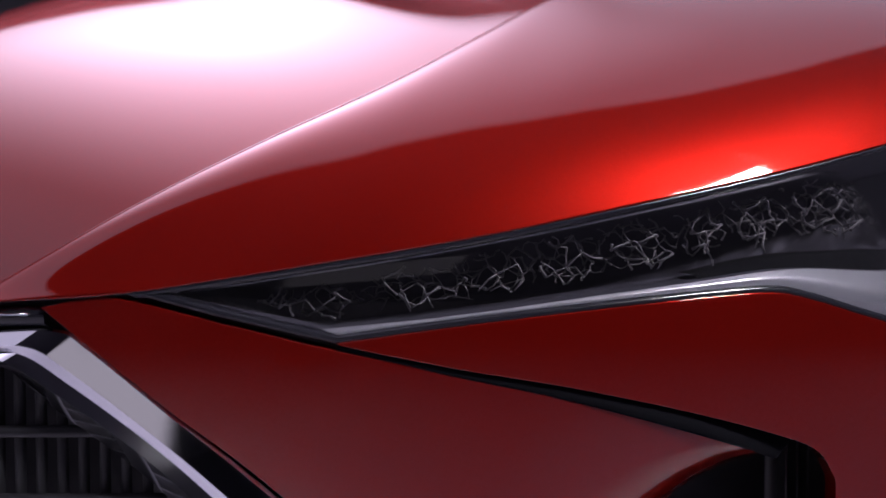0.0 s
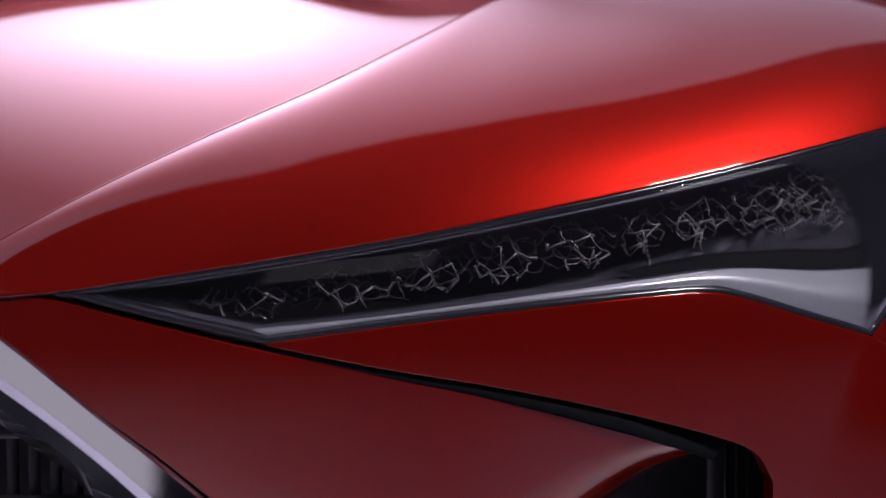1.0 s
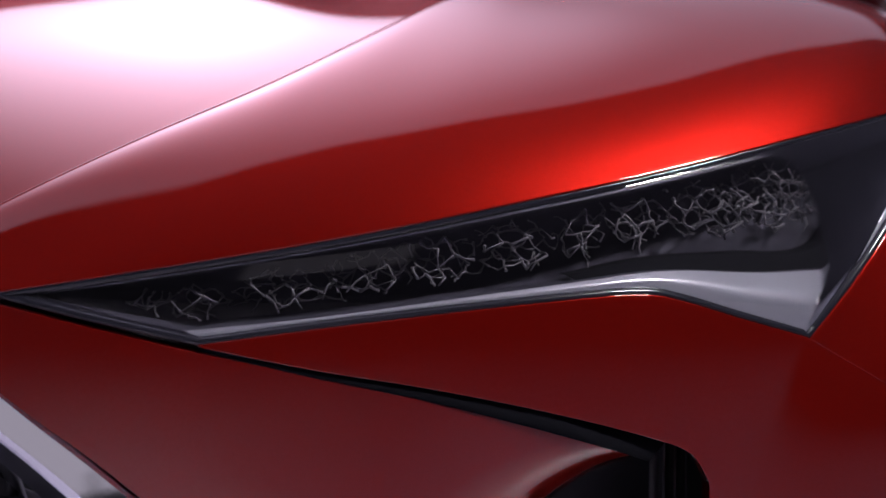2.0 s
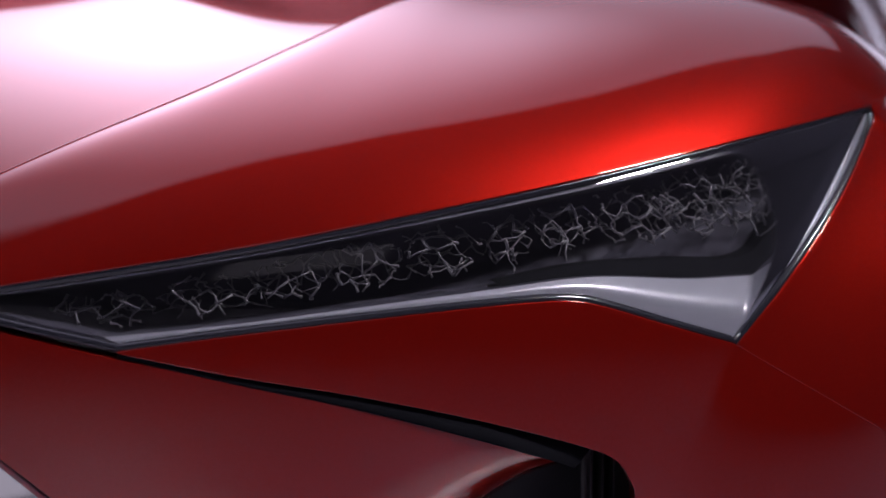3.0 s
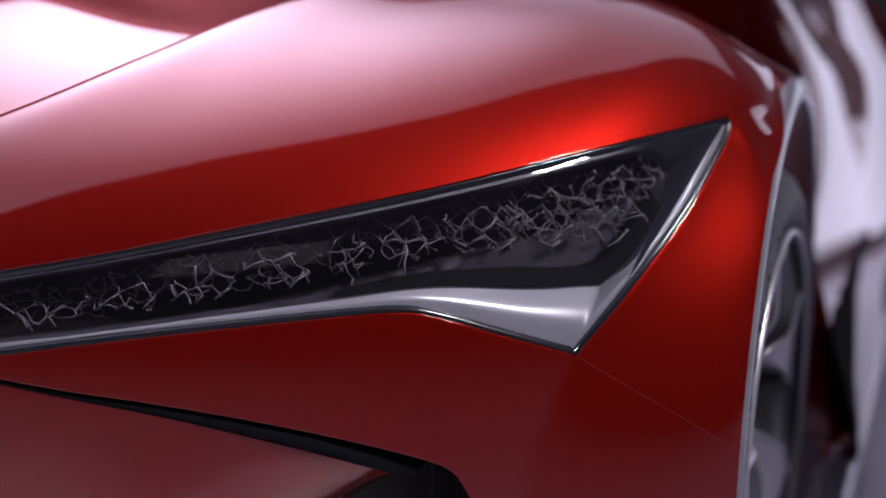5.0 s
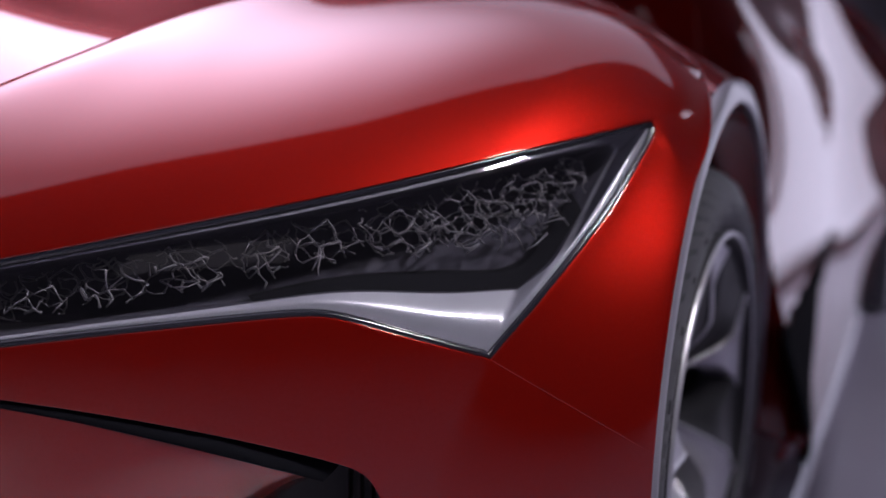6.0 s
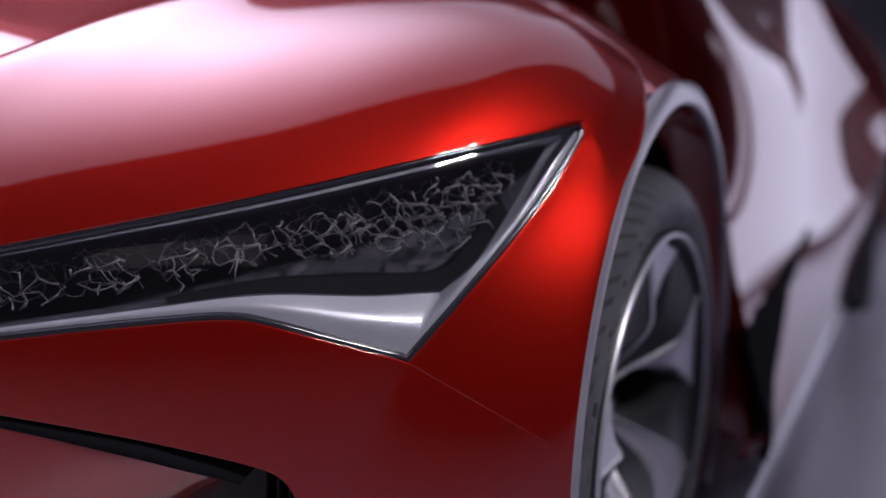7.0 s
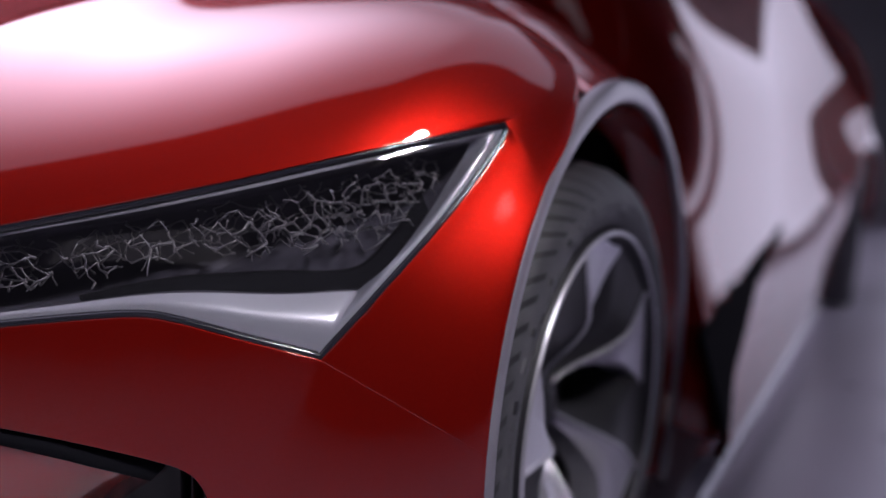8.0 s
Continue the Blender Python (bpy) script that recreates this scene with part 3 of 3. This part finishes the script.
ring_strip(bm, [world_ring(OUT0, 0.03), world_ring(OUT0, 0.004), world_ring(OUT1, 0.000), world_ring(OUT2, 0.008), world_ring(OUT2, 0.03)])
part("gasket", bm, GLOSSBLACK, headlight, "black rubber seal")
# bezel: satin silver, dished towards the window
rings = []
for i in range(17):
    f = 0.97 * i / 16
    bend = min(1.0, max(0.0, (f - 0.22) / 0.5))
    drop = 0.39 * (bend ** 3 - 0.5 * bend ** 4) + 0.78 * max(0.0, f - 0.72)
    rings.append([on_face(*a.lerp(b, f).xy, 0.010 + (b - a).length * drop) for a, b in zip(OUT2, WIN)])
bm = bmesh.new()
ring_strip(bm, [rings[-1], world_ring(WIN, 0.052), world_ring(WIN, 0.066)])
part("window_edge", bm, HOUSING, headlight, "black inner edge")
bm = bmesh.new()
sheet(bm, [r[:71] for r in rings])
part("upper_trim", bm, TRIM, headlight, "dark satin strip along the upper edge")
bm = bmesh.new()
sheet(bm, [r[70:181] for r in rings])
part("bezel", bm, SILVER, headlight, "satin silver bezel, widest at the lower outer corner")
bm = bmesh.new()
sheet(bm, [r[180:] + r[:1] for r in rings])
part("inner_trim", bm, GLOSSBLACK, headlight, "gloss black strip at the inner tip")


def lens_rows(n=110, m=26):
    low = by_length(lambda u: cr([v3(p) for p in LAMP_LEFT[:-1]] + [v3(p) for p in LAMP_BOTTOM], u))
    high = by_length(lambda u: cr([v3(p) for p in LAMP_TOP], u))
    rows = []
    for i in range(m + 1):
        v = 0.5 - 0.5 * math.cos(math.pi * i / m)
        row = []
        for j in range(n + 1):
            u = j / n
            a, b = low(u), high(u)
            p = a.lerp(b, v)
            h = (b - a).length
            d = min(min(v, 1 - v) * h, (1 - u) * 4.0)
            row.append(on_face(p.x, p.y, 0.008 - (0.004 + 0.006 * v) * (1 - math.exp(-d / 0.055))))
        rows.append(row)
    return rows


bm = bmesh.new()
sheet(bm, lens_rows())
lens = part("lens", bm, LENS, headlight, "clear glossy lens")

# smoky ledge along the foot of the window
ledge = by_length(lambda u: cr([v3(p) for p in WIN_BOTTOM[3:]] + [v3(p) for p in WIN_RIGHT[::-1][1:3]], u))
bm = bmesh.new()
sheet(bm, [[on_face(ledge(j / 50).x - dx, ledge(j / 50).y + dz * min(1.0, 0.25 + 1.5 * j / 50), inw) for j in range(51)] for dx, dz, inw in ((0, 0.0, 0.053), (0.004, 0.010, 0.057), (0.012, 0.030, 0.070), (0.014, 0.033, 0.074), (0.016, 0.036, 0.115))])
part("ledge", bm, MATT, headlight, "smoky dark ledge")

# clear resin webs in front of the lamp's modules
web_rng = random.Random(7)


def inside_window(x, z):
    hit = False
    for a, b in zip(WIN, WIN[1:] + WIN[:1]):
        if (a.y > z) != (b.y > z) and x < a.x + (z - a.y) / (b.y - a.y) * (b.x - a.x):
            hit = not hit
    return hit


def web(cx, cz, wx, wz):
    """A foam of thin struts round (cx, cz), wx by wz wide, in two layers, with loose ends hanging below."""
    bm = bmesh.new()
    for cell, near, far, thick, keep, wide in ((0.025, 0.036, 0.058, 0.00105, 0.95, 1.0), (0.022, 0.055, 0.080, 0.00090, 0.84, 1.2), (0.019, 0.080, 0.105, 0.00080, 0.76, 1.4)):
        knots = {}
        for i in range(-9, 10):
            for j in range(-9, 10):
                for k in (0, 1):
                    x = cx + cell * (1.732 * (i + j / 2) + (0.577 * 1.732 if k else 0.0)) + web_rng.uniform(-0.42, 0.42) * cell
                    z = cz + cell * 1.15 * j + (0.25 * cell if k else -0.25 * cell) + web_rng.uniform(-0.42, 0.42) * cell
                    out = ((x - cx) / wx / wide) ** 2 + ((z - cz) / wz) ** 2
                    if out < web_rng.uniform(0.75, 1.35) and inside_window(x, z - 0.006) and inside_window(x, z + 0.004):
                        knots[i, j, k] = (x, z, web_rng.uniform(near, far))
        for (i, j, k), a in knots.items():
            if k:
                continue
            for other in ((i, j, 1), (i - 1, j, 1), (i, j - 1, 1)):
                b = knots.get(other)
                if not b or web_rng.random() > keep or math.dist(a[:2], b[:2]) > 0.05:
                    continue
                bend = [(p + q) / 2 + web_rng.uniform(-1, 1) * 0.0035 for p, q in zip(a, b)]
                r = thick * web_rng.uniform(0.6, 1.35)
                tube(bm, [on_face(*a), on_face(*bend), on_face(*b)], lambda u: r * (1.3 - 0.55 * math.sin(math.pi * u)), 5)
        if near < 0.05:
            for a in list(knots.values()):
                if a[1] > cz or web_rng.random() < 0.55:
                    continue
                p = [a]
                for _ in range(web_rng.choice((1, 2))):
                    q = p[-1]
                    p.append((q[0] + web_rng.uniform(-0.024, 0.012), q[1] - web_rng.uniform(0.008, 0.022), q[2] + web_rng.uniform(-0.008, 0.008)))
                if inside_window(p[-1][0], p[-1][1] - 0.004):
                    tube(bm, [on_face(*q) for q in p], lambda u: 0.00125 * (1 - 0.4 * u), 5)
    part("web", bm, WEB, headlight, "pale clear resin web")


for cx, cz, wx, wz in ((-0.20, -0.085, 0.085, 0.026), (-0.03, -0.060, 0.075, 0.034), (0.09, -0.036, 0.055, 0.038), (0.21, -0.014, 0.060, 0.042), (0.33, 0.008, 0.055, 0.046),
                       (0.44, 0.026, 0.040, 0.044), (0.54, 0.050, 0.060, 0.040), (0.67, 0.070, 0.070, 0.048), (0.79, 0.098, 0.075, 0.062), (0.91, 0.126, 0.080, 0.066), (0.985, 0.185, 0.040, 0.036)):
    web(cx, cz, wx, wz)

# ---- front wheel ----
RIM = 0.268
wheel_bm = bmesh.new()
revolve(wheel_bm, [(RIM + 0.002, -0.012), (RIM + 0.001, 0.003), (RIM - 0.003, 0.006), (RIM - 0.009, 0.003), (RIM - 0.014, -0.012), (RIM - 0.020, -0.08), (RIM - 0.026, -0.22), (RIM - 0.005, -0.24)], 120, WHEEL)
wheel = part("front_wheel", wheel_bm, ALLOY, car, "dark grey five-spoke alloy wheel with bright machined edges and a low black tyre")
bm = bmesh.new()
revolve(bm, [(RIM - 0.005, -0.25), (0.342, -0.262), (0.359, -0.245), (0.366, -0.20), (0.368, -0.12), (0.366, -0.055), (0.358, -0.026), (0.343, -0.004), (0.322, 0.006), (0.308, 0.009), (0.298, 0.008), (0.284, 0.003), (RIM + 0.006, -0.004), (RIM, -0.010)], 120, WHEEL)
tyre = part("tyre", bm, RUBBER, wheel, "black low-profile tyre")
bm = bmesh.new()
revolve(bm, [(RIM + 0.001, 0.0040), (RIM, 0.0078), (RIM - 0.0035, 0.0085), (RIM - 0.0055, 0.0055)], 120, WHEEL)
part("rim_lip", bm, MACHINED, wheel, "bright machined rim edge")


def wheel_at(r, deg, x):
    a = math.radians(deg)
    return WHEEL + Vector((x, r * math.cos(a), r * math.sin(a)))


def spoke(base):
    """One folded blade: a bright fold line, a wide dark leaf on one side and a steep flank, coloured pale as if lit, on
    the other.
    """
    fold, far, flank = [], [], []
    for i in range(15):
        v = i / 14
        r = 0.030 + (RIM - 0.042) * v
        deep = max(0.0, 1 - v / 0.62)
        dip = -0.085 * deep * deep * (3 - 2 * deep) - 0.003
        sweep = base + 5 * (1 - v) ** 2
        fold.append((r, sweep, dip))
        far.append((r, sweep + 10 + 36 * v ** 1.5, dip - 0.006 - 0.016 * math.sin(math.pi * v) ** 0.8))
        flank.append((r, sweep - 6 - 36 * v ** 1.3, dip - 0.008 - 0.012 * math.sin(math.pi * min(1.0, 0.25 + 0.75 * v))))
    bm = bmesh.new()
    sheet(bm, [[wheel_at(*a)] + [wheel_at(a[0], a[1] + (b[1] - a[1]) * f, a[2] + (b[2] - a[2]) * f - 0.004 * math.sin(math.pi * f)) for f in (0.25, 0.5, 0.75)] + [wheel_at(*b), wheel_at(b[0], b[1] + 0.8, b[2] - 0.05)] for a, b in zip(fold, far)])
    blade = part("spoke", bm, ALLOY, wheel)
    bm = bmesh.new()
    sheet(bm, [[wheel_at(*a), wheel_at(a[0], (a[1] + b[1]) / 2, (a[2] + b[2]) / 2 - 0.003), wheel_at(*b), wheel_at(b[0], b[1] - 1, b[2] - 0.05)] for a, b in zip(fold, flank)])
    part("flank", bm, FLANK, blade, "satin spoke flank, coloured pale for its reflected light", smooth=False)
    bm = bmesh.new()
    tube(bm, [wheel_at(r, a, d + 0.0004) for r, a, d in fold], lambda u: 0.0028 + 0.0020 * u, 6)
    part("machined_edge", bm, MACHINED, blade, "bright machined edge")


for k in range(5):
    spoke(107 - 72 * k)
bm = bmesh.new()
revolve(bm, [(0.001, -0.075), (0.026, -0.076), (0.031, -0.080), (0.05, -0.093), (0.07, -0.12), (0.07, -0.15)], 48, WHEEL)
part("hub", bm, DARKGREY, wheel, "dark grey wheel hub")
bm = bmesh.new()
revolve(bm, [(0.05, -0.14), (0.18, -0.14), (0.185, -0.15), (0.18, -0.17), (0.05, -0.17)], 64, WHEEL)
part("brake_disc", bm, DARKGREY, wheel, "dark steel brake disc")
bm = bmesh.new()
revolve(bm, [(0.11, -0.125), (0.12, -0.115), (0.20, -0.115), (0.21, -0.125), (0.21, -0.19)], 14, WHEEL, math.radians(-50), math.radians(20))
part("brake_caliper", bm, BLACK, wheel, "black brake caliper")
# raised marks and slanted grooves on the sidewall
def sidewall_x(r):
    return float(np.interp(r, (RIM, 0.274, 0.284, 0.298, 0.308, 0.322, 0.343, 0.358, 0.366), (-0.010, -0.004, 0.003, 0.008, 0.009, 0.006, -0.004, -0.026, -0.055)))


mark_rng = random.Random(3)
a = 0.0
while a < 360:
    span = mark_rng.uniform(1.4, 3.4)
    if mark_rng.random() < 0.7:
        bm = bmesh.new()
        r0 = mark_rng.choice((0.290, 0.304))
        rs = [r0 + 0.0115 * f for f in (0.0, 0.08, 0.5, 0.92, 1.0)]
        sheet(bm, [[wheel_at(r, a + span * k / 3, sidewall_x(r) + (0.0014 if 0 < i < 4 else -0.001)) for k in range(4)] for i, r in enumerate(rs)])
        part("sidewall_mark", bm, BLACK if mark_rng.random() < 0.4 else RUBBER, tyre)
    a += span + mark_rng.uniform(0.8, 2.4)

groove_rng = random.Random(11)
for k in range(60):
    a0 = 6 * k + groove_rng.uniform(-0.6, 0.6)
    bm = bmesh.new()
    rs = (0.324, 0.333, 0.343, 0.351, 0.358, 0.364)
    sheet(bm, [[wheel_at(r, a0 + da + 4.5 * (r - 0.324) / 0.02, sidewall_x(r) + 0.0010) for da in (0, 0.9, 1.8)] for r in rs])
    part("tread_groove", bm, BLACK, tyre, "black slanted groove")

# arch lip, flange and liner
bm = bmesh.new()
sheet(bm, [[arch_point(d, f * lip_w(d), dx) for d in range(-46, 222, 2)] for f, dx in ((1.0, -0.014), (0.97, -0.001), (0.5, 0.003), (0.08, 0.004), (0.0, 0.001), (-0.03, -0.008))])
part("wheel_arch", bm, ARCHTRIM, car, "satin grey wheel arch lip")
bm = bmesh.new()
sheet(bm, [[arch_point(d, e, dx) for d in range(-46, 222, 2)] for e, dx in ((-0.001, -0.008), (-0.007, -0.025), (-0.018, -0.045), (-0.034, -0.065), (-0.036, -0.072), (-0.02, -0.085))])
part("arch_flange", bm, PAINT, car, "red inner flange of the wheel arch")
bm = bmesh.new()
sheet(bm, [[arch_point(d, e, dx) for d in range(-46, 222, 4)] for e, dx in ((-0.001, -0.06), (0.02, -0.09), (0.03, -0.38), (-0.25, -0.40), (-0.43, -0.40))])
part("arch_liner", bm, BLACK, car, "black wheel arch liner")

# ---- body side ----
def side_x(y):
    return 0.085 + 0.055 * (y - 1.7)


SIDE = ((0.10, 0.08), (0.13, 0.125), (0.17, 0.130), (0.30, 0.095), (0.47, 0.044), (0.56, 0.024), (0.65, 0.012), (0.80, 0.002), (0.95, -0.025), (1.10, -0.09), (1.28, -0.20), (1.50, -0.36))


def side_point(y, u):
    p = cr([Vector((dx, z, 0)) for z, dx in SIDE], u)
    v = (y - 1.86) / 2.1
    p.x -= max(0.0, p.x - 0.012) * 0.8 * v
    high = min(1.0, max(0.0, (p.y - 0.60) / 0.20))
    tuck = 0.16 * math.exp(-max(0.0, y - 1.857) / 0.06) * high * high * (3 - 2 * high) * (1 - 0.6 * min(1.0, max(0.0, (p.y - 0.80) / 0.35)))
    hip = 0.16 * max(0.0, v - 0.45) ** 2 / 0.3
    return Vector((side_x(y) + p.x - tuck + hip * min(1.0, max(0.0, (p.y - 0.10) / 0.8)), y, p.y))


rows = [[side_point(1.862 + 2.10 * (j / 60) ** 1.6, i / 50) for j in range(61)] for i in range(51)]
part("door", panel(rows, 0.02, 0.004, Vector((-1, 0, 0))), PAINT, car, "glossy metallic red door and body side")
# shoulder and panel behind the wheel arch, between the fender's crest and the door
door_edge = by_length(lambda u: side_point(1.857, 0.12 + 0.79 * u))
q_low = by_length(lambda u: cr([arch_point(d, lip_w(d) - 0.004, -0.006) for d in range(72, 205, 12)] + [door_edge(0)], u))
q_left = by_length(lambda u: cr([q_low(0), crest[3] + Vector((0.004, 0.004, -0.010)), crest[2] + Vector((0.004, 0.004, -0.010)), crest[1] + Vector((0.004, 0.004, -0.010)), crest[0] + Vector((0.0, 0.01, -0.008)), Vector((-0.50, 1.22, 1.03))], u))
q_high = by_length(lambda u: cr([q_left(1), Vector((-0.43, 1.48, 1.09)), Vector((-0.36, 1.70, 1.19)), door_edge(1)], u))
part("shoulder", panel(coons(q_low, q_high, q_left, door_edge, 60, 44), 0.02, 0.002, Vector((-1, 0, 0))), PAINT, car, "glossy metallic red shoulder behind the wheel arch")
# black side intake above the sill
rows = []
for i in range(9):
    v = i / 8
    row = []
    for j in range(21):
        u = j / 20
        y = 1.80 + 1.10 * u
        zt, zb = 0.38 + 0.145 * u, 0.13 + 0.39 * u ** 0.6
        z = zb + (zt - zb) * v
        k = min(range(101), key=lambda q: abs(cr([Vector((dx, zz, 0)) for zz, dx in SIDE], q / 100).y - z)) / 100
        row.append(side_point(max(y, 1.80), k) + Vector((0.006, 0, 0)))
    rows.append(row)
part("side_intake", panel(rows, 0.012, 0.003, Vector((-1, 0, 0))), MATT, car, "black wedge-shaped side intake")
# sill strip
bm = bmesh.new()
sheet(bm, [[Vector((side_x(y) + dx + 0.052 - 0.045 * (y - 1.86), y, z)) for y in (1.62, 2.0, 2.5, 3.0, 3.5, 3.9)] for z, dx in ((0.112, 0.03), (0.106, 0.080), (0.109, 0.088), (0.118, 0.086), (0.121, 0.07))])
part("sill", bm, SILVER, car, "thin pale silver sill strip")
# rear fender and wheel
rows = []
for i in range(25):
    row = []
    for j in range(25):
        y = 3.968 + 1.1 * j / 24
        top = side_point(3.962, 1.0).lerp(Vector((-0.15, 5.07, 1.25)), j / 24)
        low = Vector((side_point(3.962, 0.45).x + 0.10 * math.sin(math.pi * 0.8 * j / 24), y, 0.375 + 0.43 * math.sin(math.pi * min(1.0, (0.18 + 0.82 * j / 24)))))
        v = i / 24
        p = low.lerp(top, v)
        p.x += 0.05 * math.sin(math.pi * v) + (side_point(3.962, 0.45 + 0.55 * v).x - low.lerp(top, v).x - 0.05 * math.sin(math.pi * v)) * (1 - j / 24) ** 2
        row.append(Vector((p.x, y, p.z)))
    rows.append(row)
part("rear_fender", panel(rows, 0.02, 0.004, Vector((-1, 0, 0))), PAINT, car, "glossy metallic red rear fender")
RW = Vector((0.345, 4.42, 0.375))
bm = bmesh.new()
revolve(bm, [(0.27, -0.02), (0.29, 0.0), (0.35, -0.002), (0.372, -0.02), (0.375, -0.10), (0.372, -0.26), (0.29, -0.28)], 72, RW)
rear = part("rear_wheel", bm, RUBBER, car, "black rear tyre on a grey alloy wheel")
bm = bmesh.new()
revolve(bm, [(0.27, -0.01), (0.26, -0.06), (0.10, -0.09), (0.001, -0.08)], 60, RW)
part("rim", bm, ALLOY, rear, "grey alloy rim")
bm = bmesh.new()
sheet(bm, [[Vector((x, y, z)) for y in (1.0, 2.0, 3.0, 4.0, 5.1)] for x, z in ((0.10, 0.16), (-1.80, 0.16))])
part("underbody", bm, BLACK, car, "flat black underbody")
